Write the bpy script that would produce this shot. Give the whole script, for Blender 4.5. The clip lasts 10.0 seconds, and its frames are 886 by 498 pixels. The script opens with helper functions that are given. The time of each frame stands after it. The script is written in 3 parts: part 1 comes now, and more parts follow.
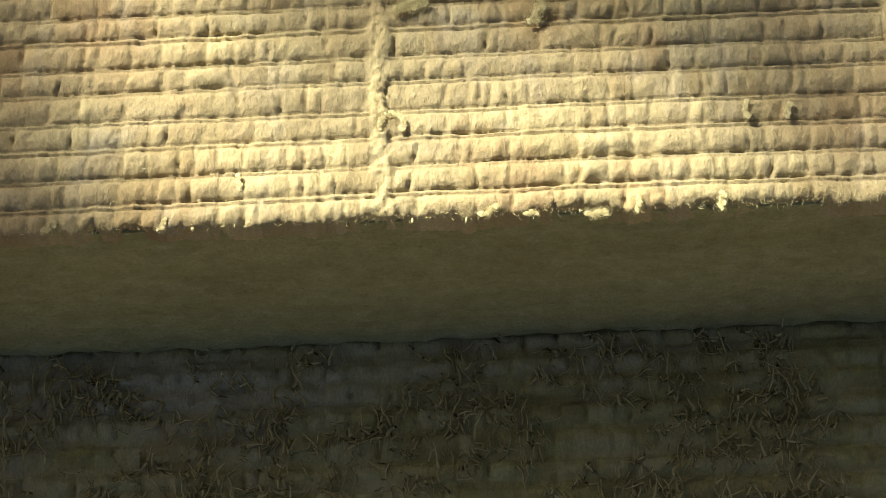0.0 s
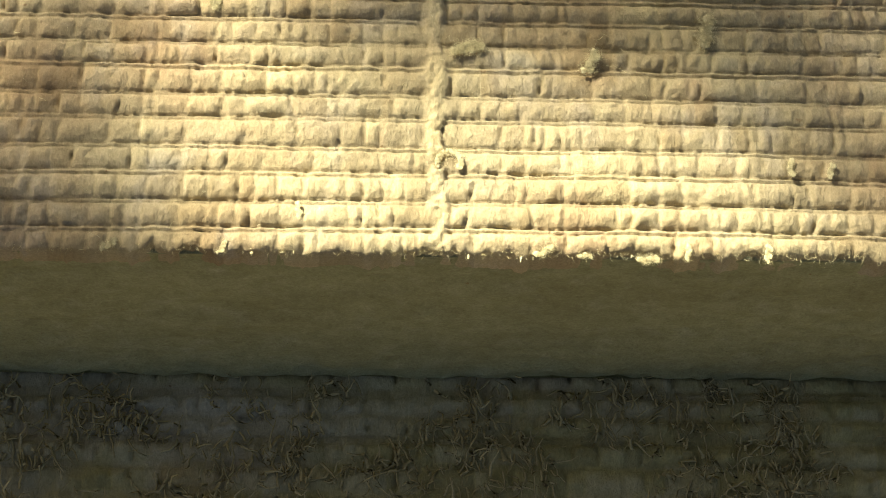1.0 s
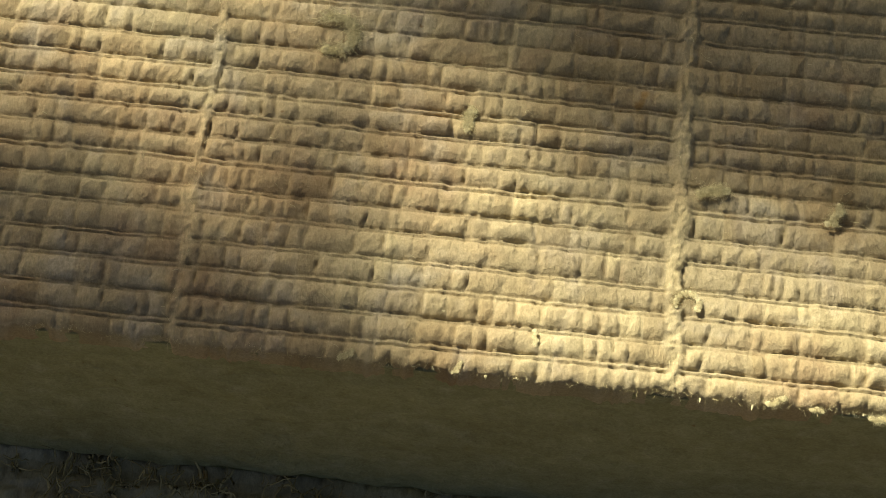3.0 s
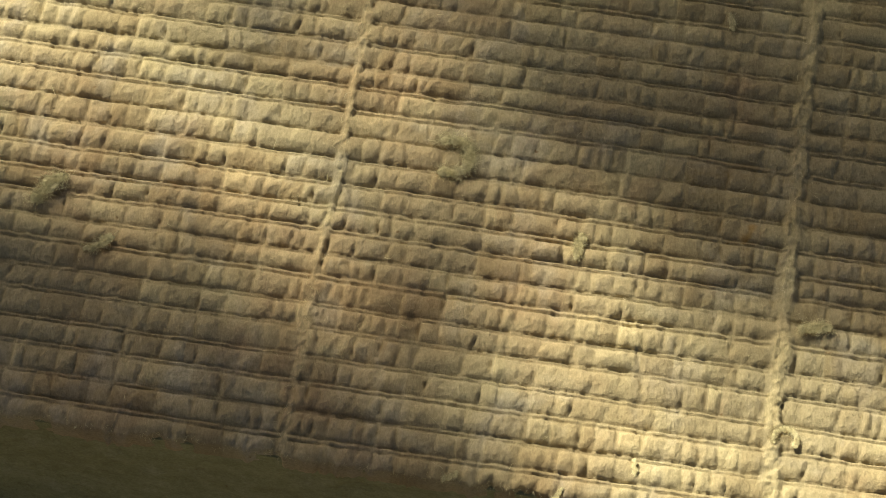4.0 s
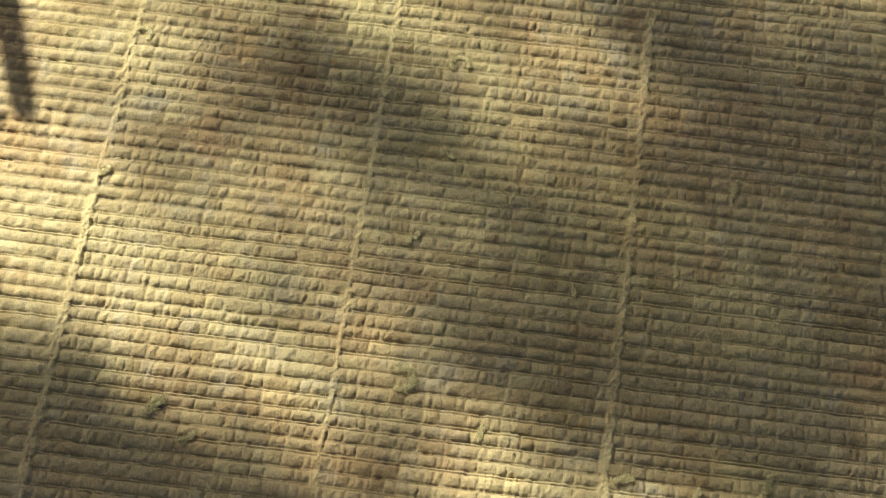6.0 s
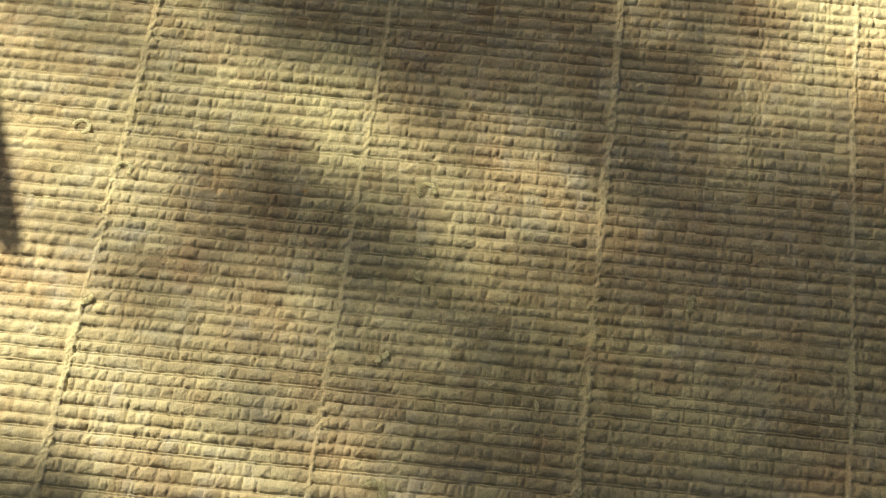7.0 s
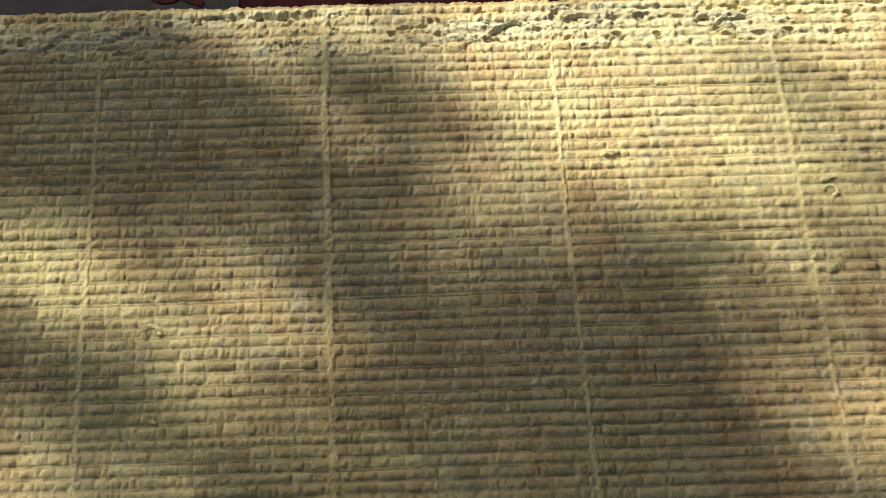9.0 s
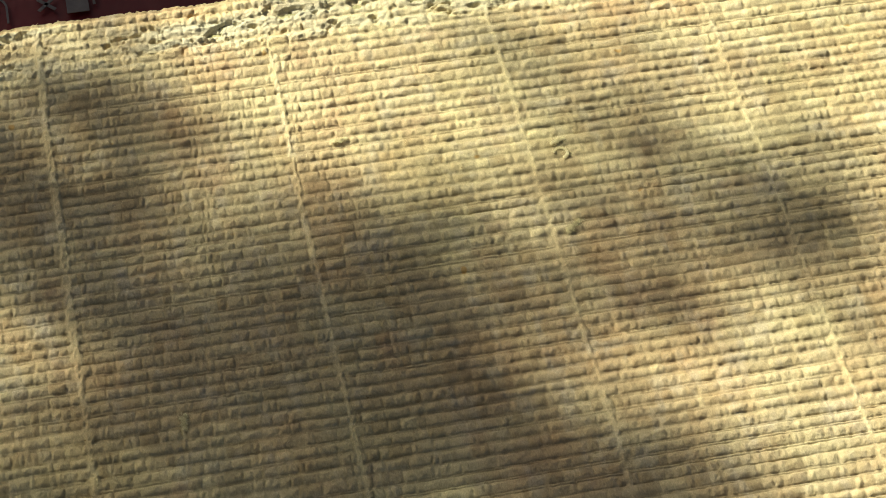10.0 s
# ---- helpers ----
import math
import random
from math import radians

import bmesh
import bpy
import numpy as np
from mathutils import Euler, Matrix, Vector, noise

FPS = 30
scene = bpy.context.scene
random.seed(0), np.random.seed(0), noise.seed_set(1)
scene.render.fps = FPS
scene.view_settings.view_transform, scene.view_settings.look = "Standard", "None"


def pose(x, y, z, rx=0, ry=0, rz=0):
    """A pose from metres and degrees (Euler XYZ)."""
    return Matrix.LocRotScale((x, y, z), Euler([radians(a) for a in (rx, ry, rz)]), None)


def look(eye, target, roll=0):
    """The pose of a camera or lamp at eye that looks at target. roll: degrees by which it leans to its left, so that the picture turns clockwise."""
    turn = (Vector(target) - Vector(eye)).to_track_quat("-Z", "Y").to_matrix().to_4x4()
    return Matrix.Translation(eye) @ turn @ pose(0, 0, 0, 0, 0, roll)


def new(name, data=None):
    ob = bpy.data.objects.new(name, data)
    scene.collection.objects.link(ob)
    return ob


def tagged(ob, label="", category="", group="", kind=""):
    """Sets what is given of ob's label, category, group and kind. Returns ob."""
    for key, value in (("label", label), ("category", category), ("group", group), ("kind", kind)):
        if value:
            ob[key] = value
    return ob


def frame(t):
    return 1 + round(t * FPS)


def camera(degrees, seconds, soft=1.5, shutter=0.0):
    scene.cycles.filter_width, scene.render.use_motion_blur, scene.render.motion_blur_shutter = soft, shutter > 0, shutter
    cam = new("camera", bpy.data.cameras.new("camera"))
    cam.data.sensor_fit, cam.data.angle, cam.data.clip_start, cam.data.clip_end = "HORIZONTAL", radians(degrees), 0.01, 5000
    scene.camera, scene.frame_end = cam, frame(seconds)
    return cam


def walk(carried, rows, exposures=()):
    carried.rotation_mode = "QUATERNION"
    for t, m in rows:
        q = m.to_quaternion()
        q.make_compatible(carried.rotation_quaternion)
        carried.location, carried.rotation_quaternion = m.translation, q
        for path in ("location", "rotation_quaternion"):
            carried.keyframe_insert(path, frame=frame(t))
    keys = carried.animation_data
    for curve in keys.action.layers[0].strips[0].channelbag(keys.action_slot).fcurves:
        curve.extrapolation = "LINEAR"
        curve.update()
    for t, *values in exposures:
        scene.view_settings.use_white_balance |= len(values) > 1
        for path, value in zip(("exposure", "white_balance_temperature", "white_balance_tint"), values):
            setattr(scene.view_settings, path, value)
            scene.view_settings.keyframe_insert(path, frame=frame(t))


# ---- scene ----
# The camera and its way over the slab
cam = camera(22.0, 10.0, soft=0.6, shutter=0.0)
walk(cam, [
    (0, look((0.0474, -0.2707, 1.0996), (0.0213, -0.0106, 0.5000), -7.63)),
    (0.5, look((-0.0300, -0.2880, 1.1061), (0.0080, -0.0004, 0.5000), 7.51)),
    (1, look((-0.0331, -0.2821, 1.1100), (0.0049, 0.0012, 0.5000), 7.70)),
    (1.5, look((-0.0326, -0.2819, 1.1103), (0.0035, 0.0017, 0.5000), 7.49)),
    (2, look((-0.0326, -0.2790, 1.1126), (0.0048, 0.0251, 0.5000), 7.65)),
    (2.5, look((-0.0486, -0.2794, 1.1118), (-0.0234, 0.0386, 0.5000), 6.91)),
    (2.7, look((-0.0549, -0.2847, 1.1078), (-0.0449, 0.0352, 0.5000), 5.79)),
    (3.8, look((-0.0785, -0.2524, 1.1537), (-0.1069, 0.0602, 0.5000), 3.77)),
    (4, look((-0.0665, -0.2553, 1.1512), (-0.1075, 0.0783, 0.5000), 2.09)),
    (4.5, look((-0.0644, -0.2678, 1.1681), (-0.1088, 0.1013, 0.5000), 1.97)),
    (5, look((-0.0879, -0.3098, 1.2740), (-0.1063, 0.1332, 0.5000), 5.76)),
    (5.2, look((-0.0986, -0.3354, 1.3107), (-0.1093, 0.1530, 0.5000), 6.86)),
    (6.3, look((-0.0129, -0.5026, 1.6121), (-0.0972, 0.2139, 0.5000), 0.71)),
    (6.5, look((-0.0083, -0.5052, 1.6125), (-0.0967, 0.2372, 0.5000), 0.41)),
    (7, look((-0.0015, -0.5028, 1.6166), (-0.0900, 0.2832, 0.5000), 0.21)),
    (7.5, look((-0.0012, -0.4872, 1.6295), (-0.0737, 0.3386, 0.5000), 0.68)),
    (8, look((0.0078, -0.5076, 1.6108), (-0.0528, 0.3770, 0.5000), 0.38)),
    (8.5, look((0.0164, -0.5069, 1.6103), (-0.0051, 0.3890, 0.5000), 0.37)),
    (9, look((0.0224, -0.5051, 1.6083), (0.0746, 0.3834, 0.5000), 0.91)),
    (9.5, look((0.0304, -0.5043, 1.6023), (0.1528, 0.3738, 0.5000), 1.22)),
    (10, look((0.0381, -0.5053, 1.5984), (0.2338, 0.3589, 0.5000), 1.39)),], exposures=((0, 1.0, 6950, 4), (0.4, 1.45, 6950, 5), (1.0, 1.29, 6950, 6), (1.5, 1.23, 6950, 6), (2.5, 0.76, 7050, 6), (4.5, 0.5, 7050, 4), (6.5, 0.82, 6850, 1), (10, 0.8, 6800, 1)))

# World, sun and sky
TO_SUN = Vector((-0.62, 0.66, 0.70)).normalized()
world = bpy.data.worlds.new("sky")
scene.world = world
world.use_nodes = True
wn = world.node_tree.nodes
sky = wn.new("ShaderNodeTexSky")
sky.sky_type = "NISHITA"
sky.sun_disc = False
sky.air_density, sky.dust_density, sky.ozone_density = 0.35, 2.6, 0.0
sky.sun_elevation = math.asin(TO_SUN.z)
sky.sun_rotation = math.atan2(TO_SUN.x, TO_SUN.y)
world.node_tree.links.new(sky.outputs[0], wn["Background"].inputs[0])
wn["Background"].inputs[1].default_value = 0.05
sun = new("sun", bpy.data.lights.new("sun", "SUN"))
sun.data.energy = 5.0
sun.data.angle = radians(0.53)
sun.data.color = (1.0, 0.955, 0.86)
sun.matrix_world = look(TO_SUN * 20, (0, 0, 0))

# ---- materials ----


def material(name, rough=0.9, metal=0.0):
    m = bpy.data.materials.new(name)
    m.use_nodes = True
    bsdf = m.node_tree.nodes["Principled BSDF"]
    bsdf.inputs["Roughness"].default_value = rough
    bsdf.inputs["Metallic"].default_value = metal
    bsdf.inputs["Specular IOR Level"].default_value = 0.2
    return m, m.node_tree, bsdf


def node(tree, kind, **values):
    n = tree.nodes.new(kind)
    for key, value in values.items():
        n.inputs[key.replace("_", " ")].default_value = value
    return n


def noise_tex(tree, coords, scale, detail=4.0, rough=0.6, stretch=(1, 1, 1)):
    mp = tree.nodes.new("ShaderNodeMapping")
    mp.inputs["Scale"].default_value = stretch
    tree.links.new(coords, mp.inputs["Vector"])
    n = node(tree, "ShaderNodeTexNoise", Scale=scale, Detail=detail, Roughness=rough)
    tree.links.new(mp.outputs[0], n.inputs["Vector"])
    return n.outputs["Fac"]


def ramp(tree, fac, stops):
    r = tree.nodes.new("ShaderNodeValToRGB")
    tree.links.new(fac, r.inputs[0])
    els = r.color_ramp.elements
    while len(els) < len(stops):
        els.new(0.5)
    for e, (p, c) in zip(els, stops):
        e.position = p
        e.color = (*c, 1) if len(c) == 3 else c
    return r.outputs[0]


def mix(tree, fac, a, b, kind="MIX"):
    m = tree.nodes.new("ShaderNodeMix")
    m.data_type = "RGBA"
    m.blend_type = kind
    for sock, value in ((m.inputs[0], fac), (m.inputs[6], a), (m.inputs[7], b)):
        if isinstance(value, bpy.types.NodeSocket):
            tree.links.new(value, sock)
        else:
            sock.default_value = value if isinstance(value, float) else (*value, 1)
    return m.outputs[2]


def bump(tree, bsdf, height, strength, distance):
    b = node(tree, "ShaderNodeBump", Strength=strength, Distance=distance)
    tree.links.new(height, b.inputs["Height"])
    last = bsdf.inputs["Normal"]
    if last.links:
        tree.links.new(last.links[0].from_socket, b.inputs["Normal"])
    tree.links.new(b.outputs[0], last)


def wool_material(name, light, warm, grey, cells=True, streak=(1, 1, 1), nap=1.0):
    """Pressed stone wool: fibres, brown binder stains, grey dusty patches."""
    m, tree, bsdf = material(name, 0.95)
    pos = tree.nodes.new("ShaderNodeTexCoord").outputs["Object"]
    big = noise_tex(tree, pos, 14 if cells else 30, 5, 0.6, (1, 1, 1) if cells else (0.5, 1, 1.2))
    mid = noise_tex(tree, pos, 62 if cells else 90, 4, 0.6, streak)
    fine = noise_tex(tree, pos, 900, 5, 0.7, streak)
    speck = noise_tex(tree, pos, 330, 2, 0.5)
    col = mix(tree, ramp(tree, big, ((0.42, (0, 0, 0)), (0.66, (1, 1, 1)))), light, warm)
    col = mix(tree, ramp(tree, mid, ((0.52, (0, 0, 0)), (0.72, (0.75, 0.75, 0.75)))), col, grey)
    if cells:
        olive = noise_tex(tree, pos, 7, 3, 0.6, (0.7, 1, 1))
        col = mix(tree, ramp(tree, olive, ((0.48, (0, 0, 0)), (0.68, (0.5, 0.5, 0.5)))), col, (0.54, 0.495, 0.265))
        rust = noise_tex(tree, pos, 26, 4, 0.65, (1, 0.8, 1))
        col = mix(tree, ramp(tree, rust, ((0.56, (0, 0, 0)), (0.74, (0.55, 0.55, 0.55)))), col, (0.47, 0.315, 0.19))
        dust = noise_tex(tree, pos, 46, 3, 0.6, (0.6, 1.2, 1))
        col = mix(tree, ramp(tree, dust, ((0.60, (0, 0, 0)), (0.76, (0.4, 0.4, 0.4)))), col, (0.62, 0.585, 0.46))
        cell = tree.nodes.new("ShaderNodeAttribute")
        cell.attribute_name = "cell"
        tint = ramp(tree, cell.outputs["Fac"], ((0.0, (0.80, 0.76, 0.70)), (0.3, (0.96, 0.95, 0.93)), (0.8, (1.01, 1.0, 0.98)), (0.93, (1.08, 1.08, 1.04)), (1.0, (1.26, 1.26, 1.20))))
        col = mix(tree, 0.9, col, tint, "MULTIPLY")
        torn = node(tree, "ShaderNodeMath")
        torn.operation, torn.use_clamp = "SUBTRACT", True
        torn.inputs[1].default_value = 1.0
        tree.links.new(cell.outputs["Fac"], torn.inputs[0])
        col = mix(tree, torn.outputs[0], col, (0.64, 0.60, 0.43))
    col = mix(tree, ramp(tree, fine, ((0.3, (0, 0, 0)), (0.75, (1, 1, 1)))), mix(tree, 1.0, col, (0.80, 0.775, 0.71), "MULTIPLY"), mix(tree, 1.0, col, (1.13, 1.13, 1.11), "MULTIPLY"))
    col = mix(tree, ramp(tree, speck, ((0.74, (0, 0, 0)), (0.80, (0.6, 0.6, 0.6)))), col, (0.30, 0.17, 0.06))
    if not cells:
        mott = noise_tex(tree, pos, 170, 4, 0.65, (0.8, 1, 1))
        col = mix(tree, ramp(tree, mott, ((0.34, (0, 0, 0)), (0.68, (1, 1, 1)))), mix(tree, 1.0, col, (0.84, 0.82, 0.78), "MULTIPLY"), mix(tree, 1.0, col, (1.07, 1.07, 1.07), "MULTIPLY"))
        bump(tree, bsdf, mott, nap, 0.002)
    hair = noise_tex(tree, pos, 1900, 3, 0.7, streak)
    col = mix(tree, ramp(tree, hair, ((0.32, (0, 0, 0)), (0.68, (1, 1, 1)))), mix(tree, 1.0, col, (0.92, 0.91, 0.89), "MULTIPLY"), mix(tree, 1.0, col, (1.10, 1.10, 1.10), "MULTIPLY"))
    stain = noise_tex(tree, pos, 75, 1, 0.4)
    col = mix(tree, ramp(tree, stain, ((0.80, (0, 0, 0)), (0.84, (0.7, 0.7, 0.7)))), col, (0.56, 0.32, 0.08))
    tree.links.new(col, bsdf.inputs["Base Color"])
    bump(tree, bsdf, fine, nap, 0.0008)
    bump(tree, bsdf, noise_tex(tree, pos, 2400, 3, 0.7), nap, 0.0002)
    return m


WOOL = wool_material("wool_face", (0.600, 0.510, 0.308), (0.548, 0.402, 0.225), (0.595, 0.525, 0.390), True, (1, 0.45, 1))
WOOL_EDGE = wool_material("wool_cut_side", (0.495, 0.485, 0.262), (0.415, 0.395, 0.205), (0.535, 0.525, 0.32), False, (0.85, 1, 1))
TUFT = wool_material("wool_tuft", (0.86, 0.79, 0.48), (0.82, 0.73, 0.40), (0.84, 0.79, 0.55), False, (1, 1, 1), 0.12)
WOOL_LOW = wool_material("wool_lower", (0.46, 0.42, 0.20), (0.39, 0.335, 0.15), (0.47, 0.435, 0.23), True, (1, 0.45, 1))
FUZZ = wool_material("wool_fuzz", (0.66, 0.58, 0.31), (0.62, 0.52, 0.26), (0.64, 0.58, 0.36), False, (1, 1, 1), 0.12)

# ---- building helpers ----


def part(name, bm, mat, parent, label="", smooth=True):
    me = bpy.data.meshes.new(name)
    bm.to_mesh(me)
    bm.free()
    me.materials.append(mat)
    if smooth:
        me.polygons.foreach_set("use_smooth", [True] * len(me.polygons))
    ob = new(name, me)
    ob.parent = parent
    return tagged(ob, label)


def sheet(name, x, y, z, mat, parent, label="", cell=None):
    """A surface over the grid x, y (2D arrays) with heights z."""
    ny, nx = z.shape
    me = bpy.data.meshes.new(name)
    co = np.stack([x, y, z], -1).reshape(-1, 3).astype(np.float32)
    i = np.arange(ny * nx, dtype=np.int32).reshape(ny, nx)
    quads = np.stack([i[:-1, :-1], i[:-1, 1:], i[1:, 1:], i[1:, :-1]], -1).reshape(-1, 4)
    me.vertices.add(len(co))
    me.vertices.foreach_set("co", co.ravel())
    me.loops.add(quads.size)
    me.loops.foreach_set("vertex_index", quads.ravel())
    me.polygons.add(len(quads))
    me.polygons.foreach_set("loop_start", np.arange(0, quads.size, 4, dtype=np.int32))
    me.polygons.foreach_set("use_smooth", np.ones(len(quads), dtype=bool))
    if cell is not None:
        at = me.attributes.new("cell", "FLOAT", "POINT")
        at.data.foreach_set("value", cell.astype(np.float32).ravel())
    me.update(calc_edges=True)
    me.materials.append(mat)
    ob = new(name, me)
    ob.parent = parent
    return tagged(ob, label)


def smooth_noise(rng, x, y, sx, sy, octaves=3, gain=0.55):
    """Value noise over the vectors x and y, cells of sx by sy metres, about -1 to 1."""
    out, amp = np.zeros((len(y), len(x))), 1.0
    for _ in range(octaves):
        u, v = (x - x[0]) / sx, (y - y[0]) / sy
        g = rng.uniform(-1, 1, (int(v[-1]) + 3, int(u[-1]) + 3))
        iu, iv = u.astype(int), v.astype(int)
        fu, fv = u - iu, v - iv
        fu, fv = fu * fu * (3 - 2 * fu), fv * fv * (3 - 2 * fv)
        a = g[:, iu] * (1 - fu) + g[:, iu + 1] * fu
        out += amp * (a[iv] * (1 - fv[:, None]) + a[iv + 1] * fv[:, None])
        amp, sx, sy = amp * gain, sx / 2.1, sy / 2.1
    return out


PITCH = 0.00893


def ribbed(rng, x, y, seams, torn, rib=0.00146):
    """Heights and a value per pressed cell of a slab's ribbed face, over the vectors x and y."""
    ny, nx = len(y), len(x)
    wob = smooth_noise(rng, x, y, 0.18, 0.05, 2) * 0.0006 + smooth_noise(rng, x, y, 0.03, 0.01, 2) * 0.00012
    n = int((y[-1] - y[0]) / PITCH) + 3
    edges = y[0] + PITCH * np.arange(n + 1) + np.r_[0, rng.normal(0, 0.00055, n)]
    edges.sort()
    z, cell = np.zeros((ny, nx)), np.zeros((ny, nx))
    ledge = np.where(rng.random(n + 1) < 0.85, rng.uniform(0.12, 0.22, n + 1), 0.0)
    high = rng.uniform(0.8, 1.15, n + 1)
    ruff = np.clip(smooth_noise(rng, x, y, 0.0032, 0.02, 3), -0.9, 2.2)
    cracks, last = [], []
    for k in range(n + 1):
        at, row = x[0] - 0.01, []
        while at < x[-1] + 0.02:
            at += rng.choice((0.0042, 0.0065, 0.0095, 0.014)) * rng.uniform(0.75, 1.3)
            row.append(at)
        kept = [c for c in last if rng.random() < 0.42]
        row = [c for c in row if all(abs(c - o) > 0.003 for o in kept)] if len(kept) < 400 else row
        row = np.array(sorted(row + [c + rng.normal(0, 0.0004) for c in kept]))
        last = list(row)
        depth = rng.choice((0.22, 0.45, 0.75, 1.05), len(row), p=(0.20, 0.32, 0.29, 0.19))
        cracks.append((row, depth, rng.normal(0, 0.13, len(row)), rng.random(len(row) + 1), rng.normal(0, 1, len(row) + 1), rng.normal(0, 1, len(row) + 1), rng.uniform(-2.4, 2.4, len(row))))
    for j in range(ny):
        yy = y[j] + wob[j]
        k = np.clip(np.searchsorted(edges, yy) - 1, 0, n - 1)
        u = np.clip((yy - edges[k]) / (edges[k + 1] - edges[k]), 0, 1)
        for kk in np.unique(k):
            s = k == kk
            row, depth, slant, tone, lift, lean, span = cracks[kk]
            us, xs = u[s], x[s]
            i = np.clip(np.searchsorted(row, xs), 1, len(row) - 1)
            dl = xs - row[i - 1] - slant[i - 1] * (us - 0.5) * PITCH
            dr = row[i] + slant[i] * (us - 0.5) * PITCH - xs
            # a round pillow, and often a thin ledge behind it
            top = 1 - ledge[kk]
            v = np.clip(us / top, 0, 1)
            brow = 0.47 + 0.03 * np.clip(ruff[j, s], -1, 1)
            near = 1 - np.clip(1 - v / brow, 0, 1) ** 1.8
            far = 1 - 0.80 * np.clip((v - brow) / (1 - brow), 0, 1) ** 2.2
            p = np.where(v < brow, near, far) * high[kk]
            p -= 0.05 * np.clip(ruff[j, s], 0, 2) * np.exp(-((v / 0.30) ** 2))
            if ledge[kk]:
                w = np.clip((us - top) / ledge[kk], 0, 1)
                p = np.where(us > top, 0.40 * np.sin(np.pi * w) ** 0.7, p)
            cut = np.zeros(len(xs))
            for d, dep, run, side, reach in ((dl, depth[i - 1], span[i - 1], 0.10, 0.0010), (dr, depth[i], span[i], 0.36, 0.0017)):
                a = np.abs(d)
                cut = np.maximum(cut, dep * np.clip(0.75 + run * (v - 0.5), 0, 1) * (0.72 * np.exp(-((a / 0.00045) ** 2)) + side * np.exp(-((a / reach) ** 2))))
            deep = np.exp(-((us * PITCH / 0.00042) ** 2)) + 0.6 * np.exp(-(((1 - us) * PITCH / 0.0005) ** 2))
            if ledge[kk]:
                deep += 0.8 * np.exp(-(((us - top) * PITCH / 0.00045) ** 2))
            p = p - 0.50 * deep
            wide = np.maximum(row[i] - row[i - 1], 0.002)
            mid = (dl - dr) / wide
            h = p * (1 + 0.12 * lift[i] + 0.16 * lean[i] * mid - 0.10 * mid ** 2 - 0.22 * mid ** 4) - cut * np.clip(p + 0.15, 0, 1)
            z[j, s] = h * rib
            cell[j, s] = tone[i]
    z += smooth_noise(rng, x, y, 0.0032, 0.0044, 3) * 0.00038 + smooth_noise(rng, x, y, 0.0017, 0.0024, 2, 0.7) * 0.00013
    z += smooth_noise(rng, x, y, 0.012, 0.009, 2) * 0.00034 + smooth_noise(rng, x, y, 0.09, 0.07, 2) * 0.0006
    # pressed seams across the ribs: raised ragged strips
    for sx, half, tall in seams:
        c = sx + smooth_noise(rng, x[:2], y, 1, 0.05, 3)[:, :1] * 0.0008
        hw = half * (1 + 0.34 * smooth_noise(rng, x[:2], y, 1, 0.008, 3)[:, :1])
        near = np.abs(x - sx) < 0.02
        a = np.abs(x[near][None, :] - c) / hw
        m = np.clip((1.35 - a) / 0.6, 0, 1) * np.clip(1.0 + 0.4 * smooth_noise(rng, x[:2], y, 1, 0.006, 3)[:, :1], 0.65, 1)
        tz = 0.72 * tall * (1 + 0.38 * smooth_noise(rng, x[near], y, 0.0022, 0.0045, 3, 0.8))
        z[:, near] = z[:, near] * (1 - m) + m * tz
        ditch = np.exp(-(((x[near][None, :] - c) / hw - 1.75) / 0.35) ** 2)
        z[:, near] -= ditch * 0.0002 * np.clip(0.6 + smooth_noise(rng, x[:2], y, 1, 0.012, 2)[:, :1], 0, 1.4)
        cell[:, near] = cell[:, near] * (1 - m) + m * 1.0
    # torn, pitted strip
    for y0, y1, deep, share in torn:
        n1 = smooth_noise(rng, x, y, 0.0100, 0.0062, 3)
        n2 = smooth_noise(rng, x, y, 0.06, 0.016, 2)
        low = y0 + 0.010 * n2 + 0.003 * n1
        band = np.clip((y[:, None] - low) / 0.012, 0, 1) * np.clip((y1 - y[:, None]) / 0.004, 0, 1)
        pit = np.clip((n1 + 0.45 * n2 - share) / 0.18, 0, 1) * band
        lump = np.clip((-n1 + 0.4 * n2 - share + 0.12) / 0.3, 0, 1) * band
        cell += (2 - cell) * band * np.clip(0.60 + 0.4 * n2, 0, 1)
        z += lump * 0.0008 - pit * deep
        z += band * smooth_noise(rng, x, y, 0.0028, 0.0028, 3) * 0.0004
    return z, cell


def steps(*runs):
    """Sample places: runs of (start, end, spacing)."""
    out = [np.arange(a, b, s) for a, b, s in runs]
    return np.r_[np.concatenate(out), runs[-1][1]]


def strand(bm, rng, start, way, length, thick, curl):
    """One fibre: a three-sided bent tapering tube."""
    p, d, rings = Vector(start), Vector(way).normalized(), []
    n = 4
    for i in range(n + 1):
        side = d.orthogonal().normalized()
        up = d.cross(side)
        r = thick * (1 - 0.75 * i / n)
        rings.append([bm.verts.new(p + r * (math.cos(a) * side + math.sin(a) * up)) for a in (0, 2.1, 4.2)])
        d = (d + Vector(rng.normal(0, curl, 3))).normalized()
        p = p + d * (length / n)
    for a, b in zip(rings, rings[1:]):
        for k in range(3):
            bm.faces.new((a[k], a[(k + 1) % 3], b[(k + 1) % 3], b[k]))


